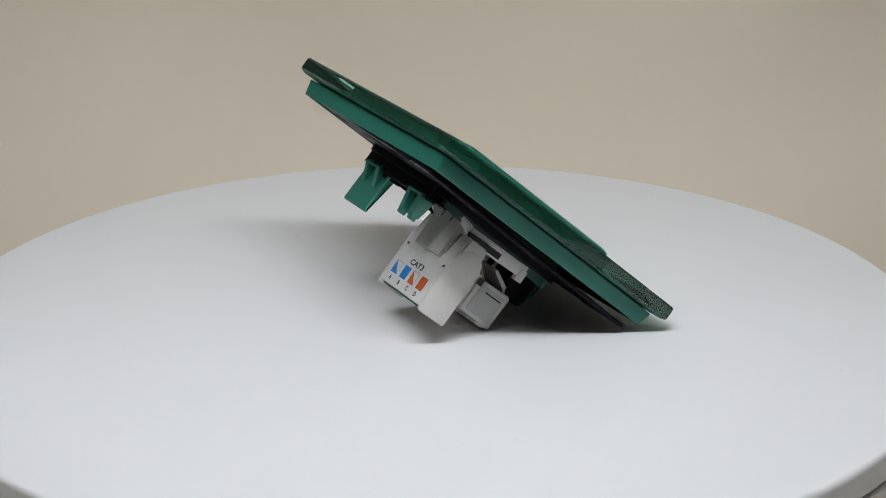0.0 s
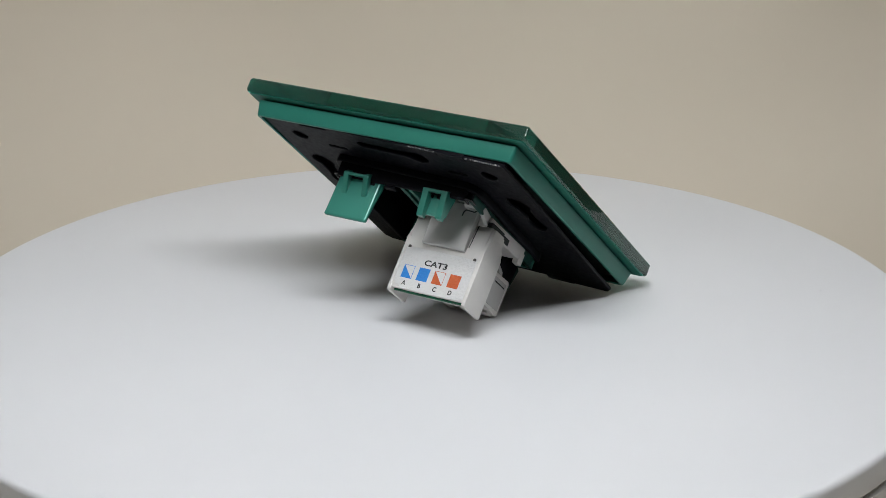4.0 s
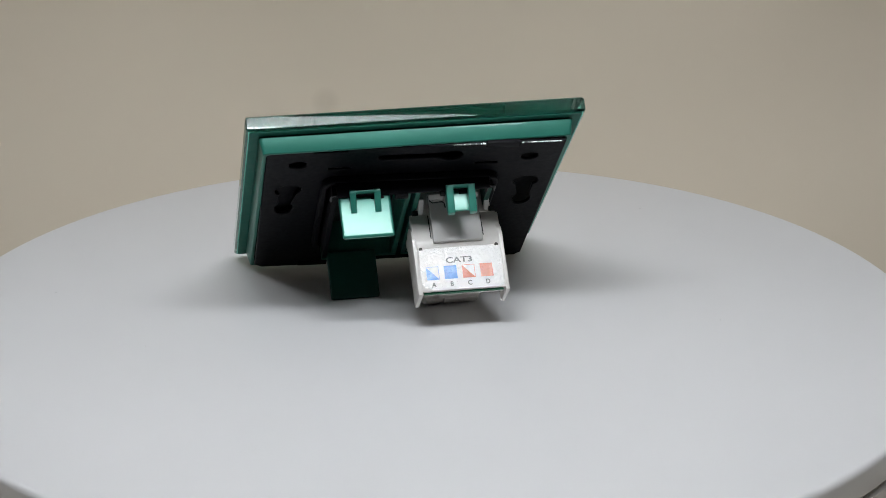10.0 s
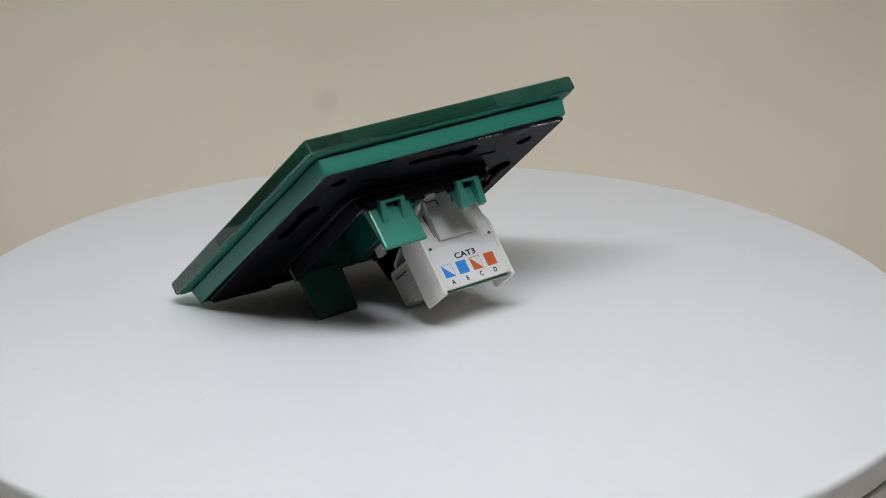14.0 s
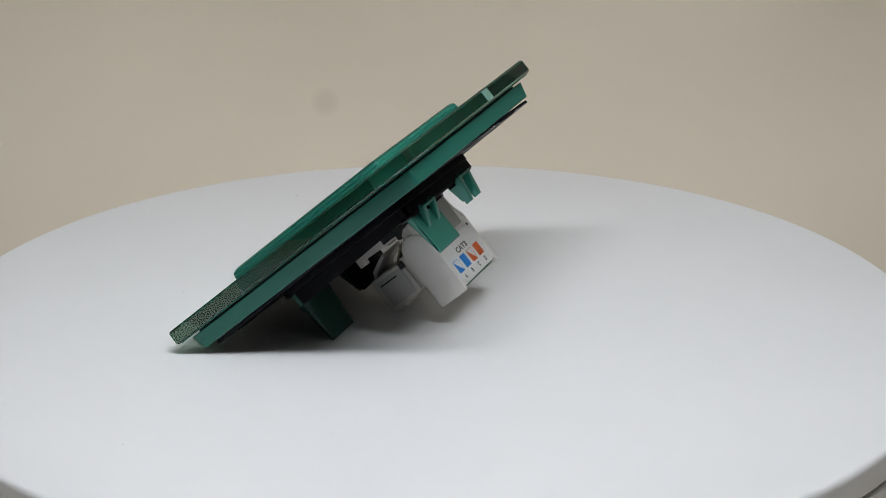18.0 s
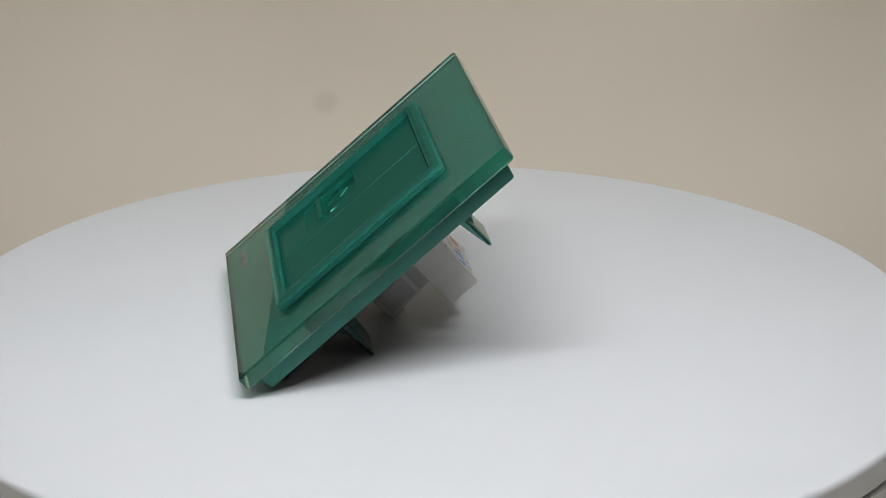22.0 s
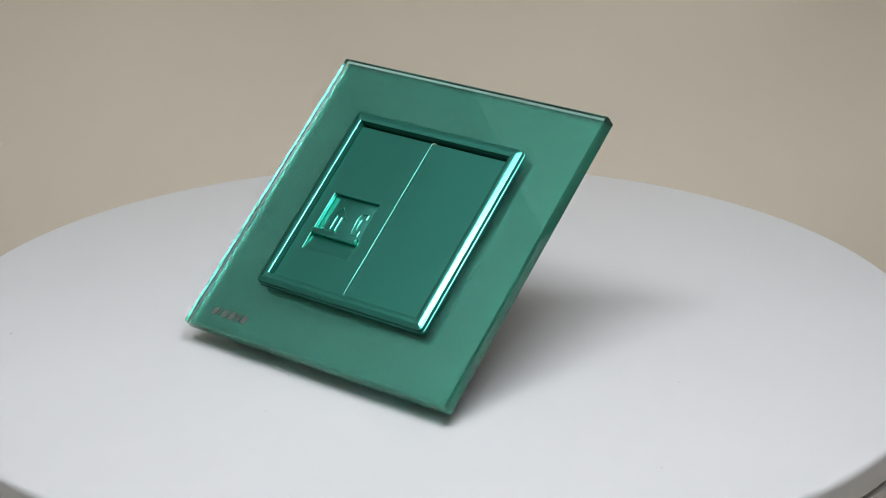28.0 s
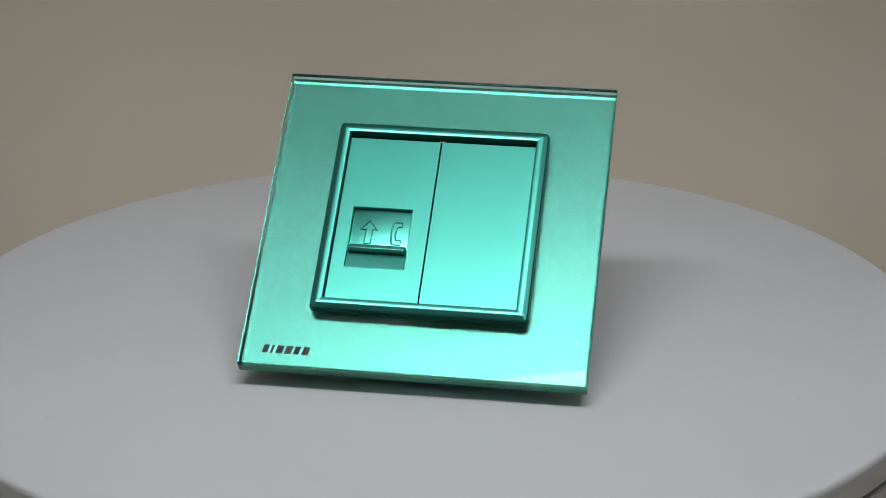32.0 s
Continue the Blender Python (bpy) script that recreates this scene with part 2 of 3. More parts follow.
slab("wall_back", (-SIDE_X, BACK_Y + 0.06, FLOOR_Z - 0.003), (SIDE_X, BACK_Y + 0.08, ROOF_Z), BACK, "darkened cloth back wall of the photo tent", "tent wall")
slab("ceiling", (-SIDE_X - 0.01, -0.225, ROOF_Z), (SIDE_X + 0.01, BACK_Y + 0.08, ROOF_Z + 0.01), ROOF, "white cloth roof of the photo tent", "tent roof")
slab("wall_room", (-1.2, -1.65, FLOOR_Z - 0.03), (1.2, -1.6, 1.4), ROOM, "dim painted wall of the room beyond the tent", "wall")

led = tagged(new("led_bar"), "lit LED bar under the roof of the photo tent", "lamp")
led.matrix_world = pose(0, BAR_Y, ROOF_Z)
part("housing", rbox(-BAR_X - 0.006, BAR_X + 0.006, -0.04, 0.04, -0.009, 0, 0.001), TENT, led, "darkened aluminium housing")
part("diffuser", rbox(-BAR_X, BAR_X, -0.031, 0.031, -0.0105, -0.009, 0.0003), DIFFUSER, led, "glowing diffuser strip")

# ---- the turntable ----
R = 0.1248
turntable = tagged(new("turntable"), "round white motorised turntable with a plain grey-white edge", "turntable")
turntable.matrix_world = pose(0, 0, FLOOR_Z)
TOP = -FLOOR_Z


def lathe(profile, n=160):
    """A closed ring of revolution over (radius, height) pairs; it is capped where the radius is nought."""
    bm = bmesh.new()
    rings = []
    for r, z in profile:
        if r == 0:
            rings.append([bm.verts.new((0, 0, z))] * n)
        else:
            rings.append([bm.verts.new((r * math.cos(2 * math.pi * i / n), r * math.sin(2 * math.pi * i / n), z)) for i in range(n)])
    for a, c in zip(rings, rings[1:]):
        for i in range(n):
            f = []
            for v in (a[i], a[(i + 1) % n], c[(i + 1) % n], c[i]):
                if v not in f:
                    f.append(v)
            if len(f) > 2:
                bm.faces.new(f)
    return bm


disc = part("disc", lathe([(0, 0), (R - 0.0016, 0), (R - 0.0009, -0.00016), (R - 0.0004, -0.0005), (R - 0.0001, -0.0010), (R, -0.0016), (R, -0.0070), (R - 0.0004, -0.0074), (0, -0.0074)]), DISC, turntable, "white laminated disc")
disc.location = (0, 0, TOP)
part("base", lathe([(0, TOP - 0.0086), (R - 0.0008, TOP - 0.0086), (R - 0.0002, TOP - 0.0092), (R - 0.0002, 0.006), (R - 0.002, 0.002), (0, 0.002)]), RIM, turntable, "white plastic base drum")
part("bearing", lathe([(0.05, TOP - 0.0074), (R - 0.004, TOP - 0.0074), (R - 0.004, TOP - 0.0088), (0.05, TOP - 0.0088), (0.05, TOP - 0.0074)]), DARK, turntable, "dark gap under the disc")
for i in range(4):
    a = radians(45 + 90 * i)
    part("foot", rbox(0.095 * math.cos(a) - 0.008, 0.095 * math.cos(a) + 0.008, 0.095 * math.sin(a) - 0.008, 0.095 * math.sin(a) + 0.008, 0, 0.003, 0.0005), DARK, turntable, "dark rubber foot")

# ---- the wall socket ----
socket = tagged(new("telephone_socket"), "green glass telephone wall socket with its back propped on a turntable", "wall socket")

# glass panel round a square opening, with the paint on its back
glass = sheet("glass_panel", [rrect(-40.2, 40.2, -40.0, 40.0, 0.5), rrect(-22.7, 22.7, -22.7, 22.7, 0.5)], -3.7, 0.0, GLASS, socket, "clear glass with polished edges, painted green behind", bevel=0.5, seg=0)
to_panel = PANEL.inverted()
bm = bmesh.new()
bm.from_mesh(glass.data)
bm.transform(to_panel)
tall = [e for e in bm.edges if abs(e.verts[0].co.z - e.verts[1].co.z) > 2 and max(abs(e.verts[0].co.x), abs(e.verts[0].co.y)) > 39]
bmesh.ops.subdivide_edges(bm, edges=tall, cuts=5, use_grid_fill=True)
for v in bm.verts:  # the polished edge is a trace convex
    if max(abs(v.co.x), abs(v.co.y)) > 39 and -3.3 < v.co.z < -0.4:
        out = Vector((v.co.x - max(-39.7, min(39.7, v.co.x)), v.co.y - max(-39.5, min(39.5, v.co.y)), 0)).normalized()
        d = v.co.z + 3.2
        v.co += out * (0.010 * d - 0.0066 * d * d)
bm.transform(PANEL)
bm.to_mesh(glass.data)
bm.free()
shade(glass.data, 30)
glass.data.materials.append(BACKING)
glass.data.materials.append(EDGE)
glass.data.materials.append(REAR)
up = (PANEL.to_3x3() @ Vector((0, 0, 1))).normalized()
for face in glass.data.polygons:
    slope = face.normal.dot(up)
    face.material_index = 0 if slope > 0.999 else 1 if slope < -0.999 else 2
    p = to_panel @ face.center
    if max(abs(p.x), abs(p.y)) < 30 and abs(slope) < 0.999:  # the paint runs over the rim of the opening
        face.material_index = 3
backing = sheet("painted_backing", [rrect(-39.4, 39.4, -39.2, 39.2, 0.5), rrect(-23.5, 23.5, -23.5, 23.5, 0.5)], -3.95, -3.71, REAR, socket, "plain back of the green paint", bevel=0.05, seg=0)
for i in range(6):
    w = (1.25, 0.6, 1.5, 1.5, 1.25, 1.5)[i]
    x = (-35.4, -33.5, -32.2, -30.1, -28.0, -26.1)[i]
    part("logo_bar", prism([(x, -35.6), (x + w, -35.6), (x + w + 0.45, -33.6), (x + 0.45, -33.6)], -3.69, -3.66, "z", 0), LOGO, backing, "grey printed bar", PANEL)

# plastic frame behind the glass
part("frame_neck", rbox(-35.5, 35.5, -35.5, 35.5, -4.6, -3.96, 0), DARK, socket, "dark joint behind the glass", PANEL)
frame_ring = sheet("support_frame", [rrect(-37, 37, -37.1, 37.1, 0.9), rrect(-36.1, 36.1, -36.2, 36.2, 1.0)], -8.3, -4.4, POLISHED, socket, "polished green metallic plastic frame", bevel=0.2)
for v in frame_ring.data.vertices:  # the moulding's draft: it narrows towards its back
    p = to_panel @ v.co
    if max(abs(p.x), abs(p.y)) > 34:
        k = 1 + 0.017 * (p.z + 6.3) / 3.4
        v.co = PANEL @ Vector((p.x * k, p.y * k, p.z))
# black colour stands in for the shade seen through the plate's holes
sheet("frame_web", [rrect(-36.05, 36.05, -36.15, 36.15, 1.0), rrect(-21, 21, -20, 20, 1.0)], -6.6, -4.8, BLACK, socket, "frame web blackened for the shade behind the plate", bevel=0.2)


# steel mounting plate, a little tilted out of the frame at its foot
def keyhole(cx, cy, s):
    pts = []
    for i in range(13):
        a = radians(-50 + 280 * i / 12)
        pts.append((cx + 3.2 * math.cos(a), cy + 6.0 + 3.0 * math.sin(a)))
    for i in range(13):
        a = radians(130 + 280 * i / 12)
        pts.append((cx + s * 0.6 + 2.3 * math.cos(a), cy - 4.6 + 3.4 * math.sin(a)))
    return pts


def long_slot():
    pts = [(7.6 + 1.3 * math.cos(radians(-90 + 180 * i / 8)), 30.6 + 1.3 * math.sin(radians(-90 + 180 * i / 8))) for i in range(9)]
    pts += [(-5.0, 31.9)]
    pts += [(-8.8 + 2.6 * math.cos(radians(50 + 260 * i / 12)), 30.2 + 2.6 * math.sin(radians(50 + 260 * i / 12))) for i in range(13)]
    pts += [(-5.0, 29.3)]
    return pts


outline = [(-34.0, -35.2), (-24.5, -35.2), (-23.4, -33.6), (23.4, -33.6), (24.5, -35.2), (33.6, -35.2), (35.5, -33.4), (35.5, 36.0), (24.3, 36.0), (24.3, 34.6), (16.4, 34.6), (16.4, 36.0),
           (-16.4, 36.0), (-16.4, 34.6), (-24.3, 34.6), (-24.3, 36.0), (-35.5, 36.0), (-35.5, -33.4)]
holes = [rrect(-20.2, 20.2, -19.6, 19.6, 2.6), disc_outline(27.8, 28.2, 2.1, 1.9), disc_outline(-27.8, 28.2, 2.1, 1.9),
         keyhole(29.2, 7.5, 1), keyhole(-29.2, 7.5, -1), long_slot(),
         rrect(15.0, 20.4, 24.9, 25.9, 0.3), rrect(-20.4, -15.0, 24.9, 25.9, 0.3)]
mount = sheet("mounting_plate", [outline, *holes], -8.8, -7.95, BLACK, socket, "black lacquered steel plate with slots", bevel=0.25, space=PLATE)
sheet("raised_collar", [rrect(-21.6, 21.6, -21.4, 21.4, 4.0), rrect(-20.1, 20.1, -19.7, 19.7, 2.6)], -10.6, -8.2, BLACK, mount, "raised black collar round the opening", bevel=0.4, space=PLATE)
for x in (-19.0, 19.0):
    line("collar_hook", [(x - 0.9, 17.4), (x - 0.9, 19.6), (x - 0.4, 20.3), (x + 0.5, 20.3), (x + 0.9, 19.6), (x + 0.9, 17.4)], 0.35, GLOSSY_BLACK, mount, "glossy black hook in the collar's corner", INSERT @ Matrix.Translation((0, 0, -12.6)), False)
part("collar_wall", prism([(19.8, -9.0), (21.3, -9.0), (21.1, -12.6), (20.6, -13.2), (19.8, -13.2)], -18.6, 18.6, "x", 0.3), BLACK, mount, "raised black wall above the snap-in arms", INSERT)
for sx in (-1, 1):
    z = -8.9 if sx < 0 else -8.0
    part("tab", rbox(sx * 20.35 - 3.9, sx * 20.35 + 3.9, 33.6, 36.4, z, z + 1.0, 0.2), BLACK, mount, "", PLATE)
    part("tab", rbox(sx * 20.35 - 3.9, sx * 20.35 + 3.9, -35.4, -32.4, -8.9, -7.7, 0.25), BLACK, mount, "", PLATE)
chip = random.Random(3)
chips = bmesh.new()
for x0, x1, n in ((-16.2, -8.5, 40), (-34.6, -24.8, 80)):  # lacquer worn off the plate's upper edge
    for i in range(n):
        if chip.random() < 0.5:
            continue
        c, w = x0 + (x1 - x0) * (i + chip.random()) / n, chip.choice((0.02, 0.03, 0.05, 0.05, 0.10))
        tip = 36.02 + chip.uniform(-0.02, 0.06)
        rbox(c - w, c + w, tip - chip.uniform(0.05, 0.2), tip, -8.86 - chip.uniform(0, 0.06), -8.5, 0.06, 1, bm=chips)
part("worn_edge", chips, STEEL, mount, "bare steel glints along the worn edge", PLATE)
for x in (-12.5, -8.0, 3.0, 9.0):
    part("collar_tooth", rbox(x - 1.6, x + 1.6, 18.6, 20.2, -13.9, -12.4, 0.2), BLACK, mount, "", INSERT)

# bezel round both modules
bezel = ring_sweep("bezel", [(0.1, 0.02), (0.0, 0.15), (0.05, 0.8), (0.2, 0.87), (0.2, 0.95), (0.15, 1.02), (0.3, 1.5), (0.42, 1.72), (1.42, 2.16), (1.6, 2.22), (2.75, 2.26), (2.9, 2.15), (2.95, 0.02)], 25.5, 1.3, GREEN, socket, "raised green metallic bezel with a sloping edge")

bezel.data.materials.append(REAR)  # its outer wall's colour is darkened, so it throws no glow on the glass
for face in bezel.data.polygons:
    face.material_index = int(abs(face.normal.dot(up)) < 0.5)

# blank module
blank = sheet("blank_cover", [rrect(-0.2, 22.4, -22.4, 21.8, 0.3)], -1.6, 0.6, GREEN, socket, "plain green metallic blank cover", bevel=0.07)


def cover_walls(x0, x1, left, right, parent):
    """The module's box behind its cover; each wall's colour carries its shade."""
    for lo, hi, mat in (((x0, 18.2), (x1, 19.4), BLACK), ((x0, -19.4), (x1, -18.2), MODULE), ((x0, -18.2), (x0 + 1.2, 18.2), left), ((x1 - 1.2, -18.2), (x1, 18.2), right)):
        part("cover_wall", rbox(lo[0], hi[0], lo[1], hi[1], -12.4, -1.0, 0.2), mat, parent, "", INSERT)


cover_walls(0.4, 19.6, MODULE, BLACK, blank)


def arm(x0, x1, tip, sy, parent, mat=ARM):
    """A snap-in arm: a wedge that narrows to its tip, with two raised ribs at its root."""
    w = prism([(sy * 19.9, -11.0), (sy * 19.8, tip), (sy * 18.9, tip), (sy * 17.2, -11.0)], x0, x1, "x", 0.7, 4)
    a = part("snap_arm", w, mat, parent, "green plastic snap-in arm", INSERT)
    mid = (x0 + x1) / 2
    gap = 0.135 * abs(x1 - x0) + 0.5
    for s in (-1, 1):
        c = mid + s * (gap + 0.75)
        part("rib", prism([(sy * 21.0, -11.5), (sy * 22.4, -12.6), (sy * 22.2, -13.3), (sy * 20.0, -17.4), (sy * 19.4, -16.5)], c - 0.75, c + 0.75, "x", 0.12), mat, a, "", INSERT)
    part("rib_bridge", prism([(sy * 21.2, -12.0), (sy * 22.4, -12.6), (sy * 22.2, -13.2), (sy * 21.0, -13.0)], mid - gap - 1.5, mid + gap + 1.5, "x", 0.1), mat, a, "", INSERT)
    return a


def fork(x0, x1, tip, sy, parent, mat=ARM):
    """A short snap-in arm: two long prongs round a recessed tongue."""
    a = part("snap_arm", prism([(sy * 19.6, -11.0), (sy * 19.3, tip + 1.0), (sy * 18.5, tip + 1.0), (sy * 17.2, -11.0)], x0, x1, "x", 0.35, 3), mat, parent, "green plastic forked snap-in arm", INSERT)
    for p0, p1 in ((x0, x0 + 1.7), (x1 - 1.7, x1)):
        part("prong", prism([(sy * 19.0, -11.5), (sy * 22.2, -12.6), (sy * 22.0, -13.4), (sy * 20.6, tip), (sy * 19.0, tip)], p0, p1, "x", 0.15), mat, a, "", INSERT)
    part("rib_bridge", prism([(sy * 21.0, -12.0), (sy * 22.2, -12.6), (sy * 22.0, -13.3), (sy * 20.8, -13.1)], x0, x1, "x", 0.1), mat, a, "", INSERT)
    return a


arm(5.8, 18.3, -23.6, 1, socket)
# the lower arms' darker green carries the shade under the panel
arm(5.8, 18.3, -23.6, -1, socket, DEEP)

# socket module, with a shutter over the jack
front = sheet("socket_cover", [rrect(-22.4, -0.5, -22.4, 21.8, 0.3), rrect(-19.0, -4.9, -13.4, 2.7, 0.1)], -1.6, 0.6, GREEN, socket, "green metallic cover with a shuttered opening", bevel=0.12)
part("divider_clip", rbox(-0.95, 0.3, 21.85, 22.25, -1.0, 0.2, 0.05, 1), WHITE, socket, "tiny white clip between the covers", PANEL)
part("cover_gap", rbox(-22.6, 22.6, -22.6, 22.6, -1.9, -1.65, 0), DARK, socket, "dark joint round the covers", PANEL)
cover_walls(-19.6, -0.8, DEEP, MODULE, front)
fork(-14.6, -7.6, -19.2, 1, socket)
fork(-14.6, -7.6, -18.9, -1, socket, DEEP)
part("arm_block", prism([(-20.4, -10.8), (-20.2, -17.6), (-19.2, -19.4), (-14.6, -18.6), (-12.4, -15.2), (-12.4, -10.8)], -15.0, -7.2, "x", 0.3), BLACK, front, "black block behind the lower arm", INSERT)
shutter = part("shutter", rbox(-18.9, -5.0, -9.0, 2.6, -1.6, -0.5, 0.1), GREEN, socket, "sliding green shutter under the cover", PANEL)
part("shutter_lip", prism([(-7.4, -0.8), (-7.7, 1.4), (-8.8, 1.6), (-9.2, 1.2), (-9.1, -1.2)], -18.7, -5.1, "x", 0.2, 3), GREEN, shutter, "raised finger lip", PANEL)
part("scoop", prism([(-9.0, -1.6), (-9.0, -0.2), (-13.2, 0.4), (-13.5, 0.4), (-13.5, -1.6)], -18.95, -4.95, "x", 0.05, 1), GREEN, front, "sloping scoop under the shutter", PANEL)
ARROW = [(-14.8, -0.3), (-12.7, -2.7), (-13.9, -2.7), (-13.9, -6.5), (-15.4, -6.5), (-15.4, -2.7), (-16.7, -2.7)]
line("arrow_symbol", ARROW, 0.19, GREEN, shutter, "embossed arrow outline", PANEL @ Matrix.Translation((0, 0, -0.46)))
HANDSET = [(-6.9, -0.4), (-8.6, -0.4), (-9.1, -1.0), (-9.3, -3.4), (-9.1, -5.8), (-8.6, -6.4), (-6.9, -6.4), (-6.9, -5.2), (-7.9, -5.2), (-8.2, -4.7), (-8.3, -3.4), (-8.2, -2.1), (-7.9, -1.6), (-6.9, -1.6)]
line("handset_symbol", HANDSET, 0.19, GREEN, shutter, "embossed telephone handset outline", PANEL @ Matrix.Translation((0, 0, -0.46)))

# keystone jack in the socket module
jack = part("jack", rbox(-19.2, -2.8, -11.8, 8.6, -15.3, -4.0, 0.4), WHITE, socket, "white plastic jack with a colour-coded label", PANEL)
part("head", prism([(8.3, -15.0), (9.2, -22.3), (9.2, -35.3), (8.4, -35.3), (8.4, -34.0), (2.2, -34.0), (2.0, -21.0), (3.4, -16.2), (5.0, -15.0)], -21.4, -0.7, "x", 0.25), WHITE, jack, "white wiring head", PANEL)
for x0, x1 in ((-22.3, -21.3), (-0.8, 0.2)):
    part("cheek", prism([(9.3, -21.6), (9.3, -36.0), (8.6, -36.3), (0.9, -36.3), (0.6, -35.8), (0.6, -21.0), (1.4, -19.0), (3.0, -17.6), (5.0, -17.2), (7.0, -17.8), (8.6, -19.6)], x0, x1, "x", 0.2), WHITE, jack, "white side cheek", PANEL)
part("circuit_board", rbox(-20.9, -1.2, 7.75, 8.3, -35.7, -31.0, 0.05), BOARD, jack, "green circuit board edge", PANEL)
part("head_lip", rbox(-21.0, -5.0, 7.2, 7.7, -35.75, -33.0, 0.08), WHITE, jack, "thin white lip under the board", PANEL)
latch = part("latch", prism([(9.2, -10.6), (10.7, -11.2), (10.6, -13.2), (10.3, -22.9), (9.2, -23.0), (8.6, -20.0), (8.6, -10.6)], -17.2, -4.9, "x", 0.3, 3), LATCH, socket, "grey-white spring latch", PANEL)
part("latch_hook", prism([(8.4, -10.4), (11.6, -10.4), (11.9, -11.2), (11.2, -12.1), (9.0, -12.1)], -17.2, -13.2, "x", 0.25), LATCH, latch, "", PANEL)
part("latch_hook", prism([(8.4, -10.4), (11.6, -10.4), (11.9, -11.2), (11.2, -12.1), (9.0, -12.1)], -8.6, -4.9, "x", 0.25), LATCH, latch, "", PANEL)
for x0, x1, top in ((-20.3, -18.0, 12.6), (-4.0, -1.7, 12.2)):
    part("rail_post", prism([(8.0, -15.0), (top - 1.2, -13.6), (top, -12.6), (top - 0.4, -11.6), (8.0, -12.4)], x0 + 0.5, x1 - 0.5, "x", 0.3), LATCH, jack, "grey-white post at the top of the side rail", PANEL)
plug = part("plug_housing", prism([(-13.9, -21.6), (-13.6, -30.3), (-13.2, -30.6), (-3.2, -30.0), (-3.2, -21.3), (-13.2, -21.0)], -18.2, -4.0, "x", 0.3), WHITE, socket, "white contact housing", PANEL)
part("housing_foot", rbox(-17.4, -9.2, -12.6, -9.6, -31.1, -29.6, 0.2), WHITE, plug, "", PANEL)
part("housing_foot", rbox(-7.9, -4.4, -12.6, -9.6, -31.1, -29.6, 0.2), WHITE, plug, "", PANEL)
part("housing_bridge", rbox(-17.6, -4.6, -3.6, 3.0, -29.8, -20.6, 0.3), WHITE, jack, "", PANEL)
for x0, x1 in ((-20.4, -19.0), (-3.0, -1.6)):
    part("side_rail", prism([(8.4, -12.6), (8.4, -15.4), (-1.8, -15.9), (-11.2, -15.6), (-11.6, -12.4)], x0, x1, "x", 0.25), WHITE, jack, "white side rail", PANEL)
    part("rail_hook", rbox(x0 - 0.1, x1 + 0.1, -12.0, -9.6, -16.8, -13.6, 0.2), WHITE, jack, "", PANEL)
    part("side_slot", rbox(x0 - 0.04, x1 + 0.04, -2.6, 1.6, -15.4, -13.8, 0), DARK, jack, "dark slot", PANEL)
part("shoulder", prism([(7.8, -15.2), (8.4, -20.6), (6.6, -18.8), (3.4, -18.0), (2.0, -18.6), (2.4, -15.6)], -22.1, -20.2, "x", 0.2), WHITE, jack, "", PANEL)

part("upper_face", prism([(6.4, -14.8), (8.25, -14.8), (9.26, -22.3), (9.26, -24.25), (6.4, -24.25)], -20.0, -0.1, "x", 0.25), WHITE, jack, "flat white face above the label", PANEL)
part("shoulder_block", rbox(-22.2, -19.9, 3.0, 7.6, -22.4, -15.2, 0.3), WHITE, jack, "white block beside the upper face", PANEL)
# dark strips paint the groove together with the latch's edge shadow
for x in (-17.55, -4.55):
    part("latch_groove", prism([(7.9, -15.2), (8.4, -15.2), (9.2, -21.6), (8.8, -21.6)], x - 0.12, x + 0.12, "x", 0), DARK, jack, "dark groove and edge shadow beside the latch", PANEL)

part("latch_tail", prism([(8.8, -6.0), (10.2, -6.0), (10.5, -8.6), (10.5, -10.9), (8.8, -10.9)], -16.6, -10.2, "x", 0.25), LATCH, latch, "", PANEL)
part("latch_bend", rbox(-16.4, -9.0, 10.3, 10.95, -9.6, -8.9, 0.2), LATCH, latch, "", PANEL)
SLOT = [(-17.3, -10.9), (-16.9, -12.4), (-16.3, -12.9), (-13.9, -12.7), (-13.4, -13.2), (-13.3, -14.4)]
LIP = [(x, z + 0.55) for x, z in SLOT[:4]]
for lip in (LIP, [(-22.1 - x, z) for x, z in LIP]):
    line("latch_lip", lip, 0.3, LATCH, latch, "rounded lip over the slot", PANEL @ Matrix(((1, 0, 0, 0), (0, 0, -1, 10.62), (0, 1, 0, 0), (0, 0, 0, 1))), False)
for slot in (SLOT, [(-22.1 - x, z) for x, z in SLOT]):
    line("latch_slot", slot, 0.16, DARK, latch, "dark bent slot in the latch", PANEL @ Matrix(((1, 0, 0, 0), (0, 0, -1, 10.62), (0, 1, 0, 0), (0, 0, 0, 1))), False)
for x in (-18.22, -3.98):  # contact housing: recessed flank, pins and foot notches
    part("flank", rbox(x - 0.12, x + 0.12, -12.6, -4.4, -29.4, -22.2, 0.08), LATCH, plug, "grey recessed flank", PANEL)
    part("slit", rbox(x - 0.16, x + 0.16, -12.0, -6.6, -23.6, -23.25, 0), DARK, plug, "", PANEL)
    part("pin_slot", rbox(x - 0.2, x + 0.2, -4.4, -3.0, -23.0, -21.2, 0), DARK, plug, "", PANEL)
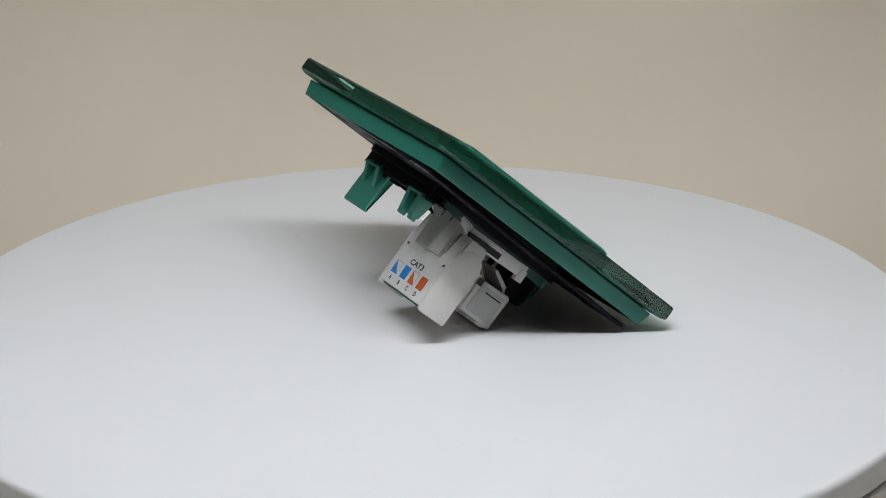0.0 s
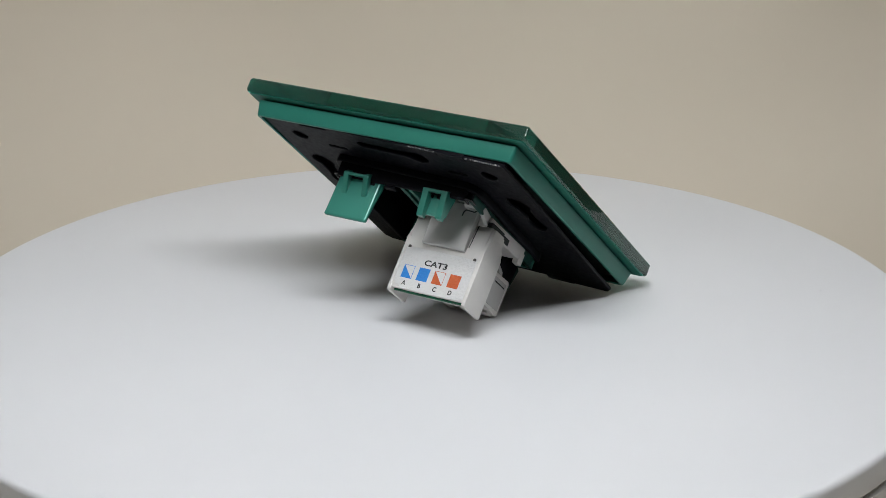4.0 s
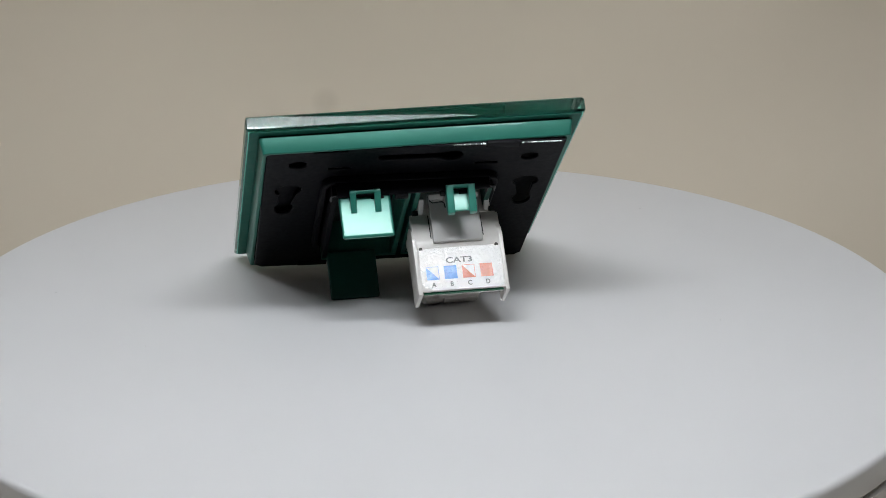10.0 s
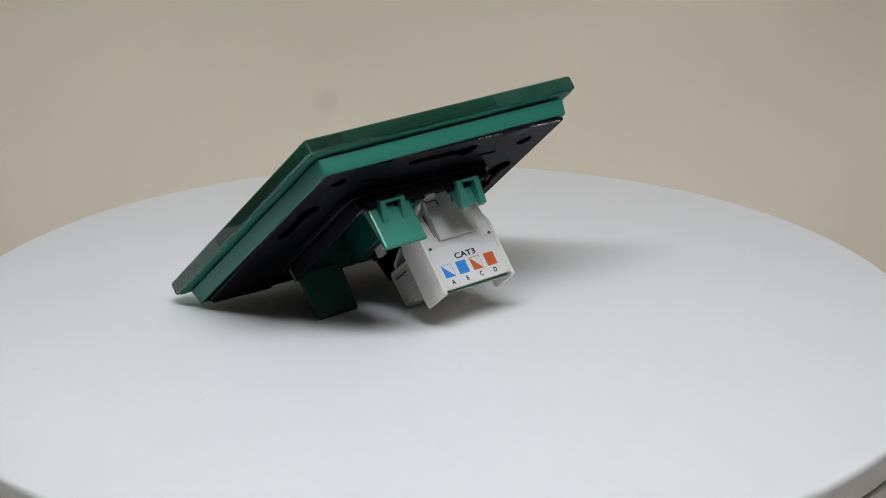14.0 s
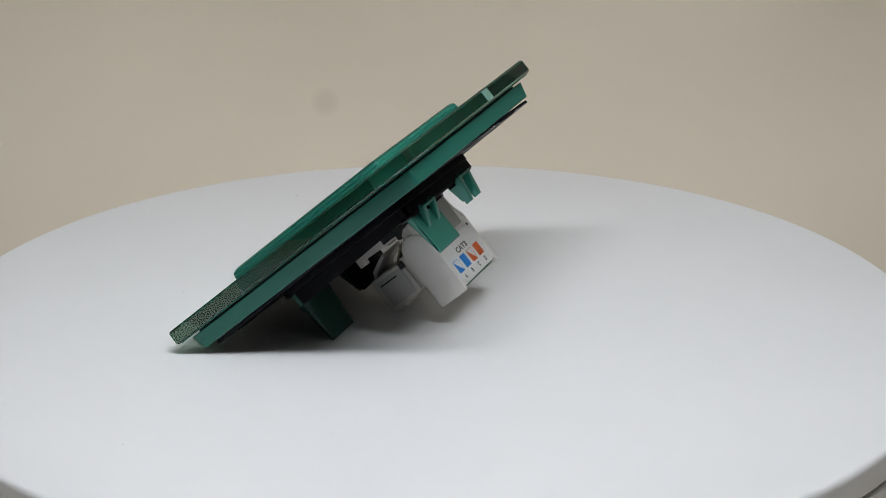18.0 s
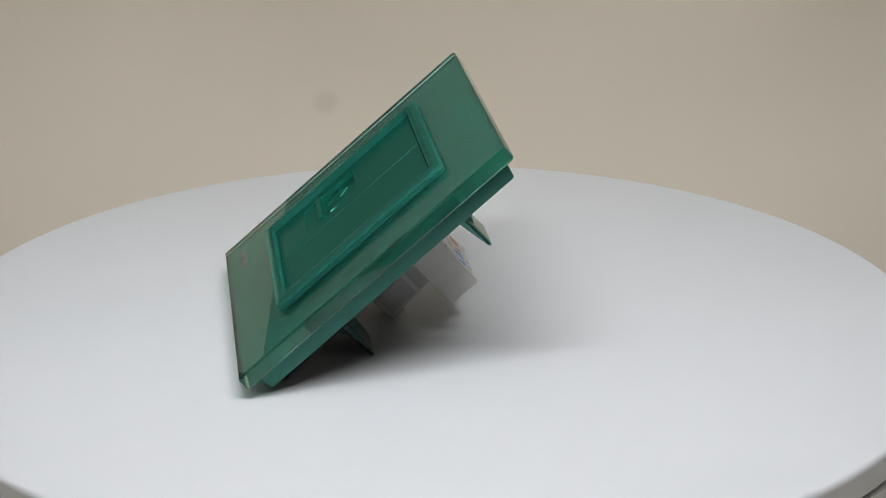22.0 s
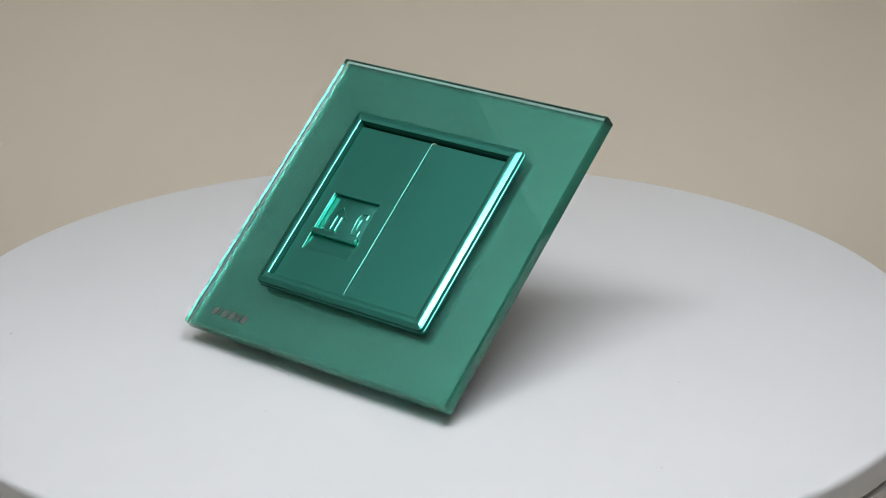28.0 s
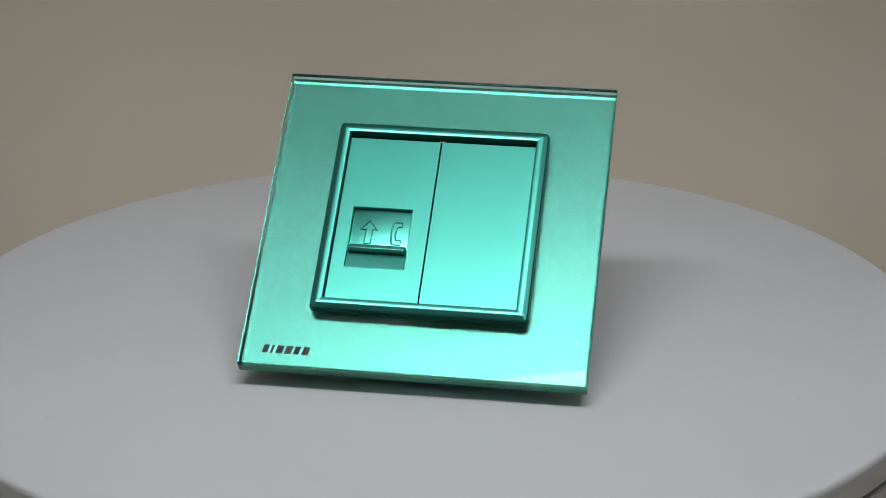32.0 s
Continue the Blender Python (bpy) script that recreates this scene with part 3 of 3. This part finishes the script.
for x0, x1 in ((-20.5, -19.6), (-2.4, -1.5)):
    part("contact_clip", prism([(2.6, -13.6), (4.3, -14.2), (4.8, -17.4), (3.9, -17.6), (3.5, -15.3), (2.2, -14.8)], x0, x1, "x", 0.08), STEEL, jack, "bent steel contact", PANEL)
    part("rail_gap", prism([(2.0, -13.8), (8.6, -13.9), (8.6, -15.1), (4.8, -15.5), (4.6, -17.4), (2.0, -16.6)], x0 - 0.75 if x0 < -10 else x0 + 0.2, x1 - 0.2 if x0 < -10 else x1 + 0.75, "x", 0.05), DARK, jack, "dark gap above the rail", PANEL)

part("release_lever", prism([(-13.0, -21.3), (-12.2, -19.3), (-7.2, -17.1), (-6.9, -17.9), (-11.6, -20.3), (-12.2, -21.3)], -16.2, -5.2, "x", 0.12), LATCH, plug, "thin grey lever over the housing", PANEL)
for i in range(8):
    x = -15.6 + 1.27 * i
    part("contact_pin", prism([(-1.8, -17.6), (-1.4, -18.0), (-5.4, -21.3), (-5.9, -21.1)], x - 0.18, x + 0.18, "x", 0.03, 1), PIN, plug, "thin bent contact pin", PANEL)

# printed label
LY = 9.24
label_film = part("label", prism([(-21.2, -24.3), (-15.0, -24.2), (-0.9, -24.3), (-0.9, -33.6), (-1.3, -33.9), (-1.5, -34.3), (-2.2, -34.2), (-2.5, -34.6), (-3.0, -34.7), (-3.3, -35.15), (-20.3, -35.15), (-20.6, -34.8), (-21.2, -34.6)], LY - 0.1, LY + 0.04, "y", 0.02, 1), LABEL, socket, "glossy white printed label", PANEL)
for x in (-1.6, -20.4):
    part("label_peg", prism([(x - 0.45, -24.55), (x + 0.45, -24.55), (x + 0.42, -24.1), (x + 0.2, -23.85), (x - 0.2, -23.85), (x - 0.42, -24.1)], LY - 0.1, LY + 0.12, "y", 0.04, 1), SPECK, label_film, "small dark peg", PANEL)
INKY = LY + 0.055
SQ, TOPZ, BOTZ = 2.75, -29.0, -32.4
for i, col in enumerate((BLUE, BLUE, ORANGE, ORANGE)):
    a = -2.25 - 4.45 * i
    c = a - SQ - 0.35
    bm = bmesh.new()
    if i in (0, 2):
        tri_pts = [(a, TOPZ), (a, BOTZ), (c, BOTZ)]
    else:
        tri_pts = [(a, TOPZ), (a, BOTZ), (c, BOTZ), (c, TOPZ)]
    low = [bm.verts.new((p[0], INKY - 0.04, p[1])) for p in tri_pts]
    high = [bm.verts.new((p[0], INKY, p[1])) for p in tri_pts]
    bm.faces.new(low)
    bm.faces.new(high[::-1])
    for k in range(len(low)):
        bm.faces.new((low[k], low[(k + 1) % len(low)], high[(k + 1) % len(low)], high[k]))
    part("colour_mark", bm, col, label_film, ("blue and white", "solid blue", "orange and white", "solid orange")[i] + " wire mark", PANEL)
    if i in (0, 2):
        bm = rbox(c, a, INKY - 0.04, INKY - 0.005, TOPZ - 0.12, TOPZ, 0)
        rbox(c, c + 0.12, INKY - 0.04, INKY - 0.005, BOTZ, TOPZ - 0.12, 0, bm=bm)
        part("mark_outline", bm, col, label_film, "", PANEL)
    writing("mark_letter", "ABCD"[i], 1.65, ((a + c) / 2, INKY - 0.02, -33.75), INK, label_film, "black letter " + "ABCD"[i], 0.9, 0.05)
writing("label_text", "CAT3", 2.0, (-10.7, INKY - 0.02, -27.65), INK, label_film, "black lettering CAT3", 1.35, 0.05)

# specks of dust on the disc
rng = random.Random(5)
for i in range(6):
    a, r = rng.uniform(0, 2 * math.pi), 0.115 * math.sqrt(rng.uniform(0.2, 1))
    s = rng.uniform(0.00007, 0.00013)
    bm = bmesh.new()
    bmesh.ops.create_icosphere(bm, subdivisions=1, radius=s, matrix=Matrix.Translation((r * math.cos(a), r * math.sin(a), s * 0.3)) @ Matrix.Diagonal((rng.uniform(0.8, 1.8), 1, 0.5, 1)))
    part("dust_speck", bm, SPECK, disc)

# the socket stands on the disc by its lowest edges
LIFT = -min((v.co.z for ob in socket.children_recursive for v in ob.data.vertices))


def angle(t):
    return -243.662 + 7.2967 * t


def motions():
    steps = [i * 1.0 for i in range(33)]
    walk(disc, [(t, pose(0, 0, TOP, 0, 0, angle(t))) for t in steps])
    walk(socket, [(t, pose(0, 0, LIFT, 0, 0, angle(t))) for t in steps])


motions()
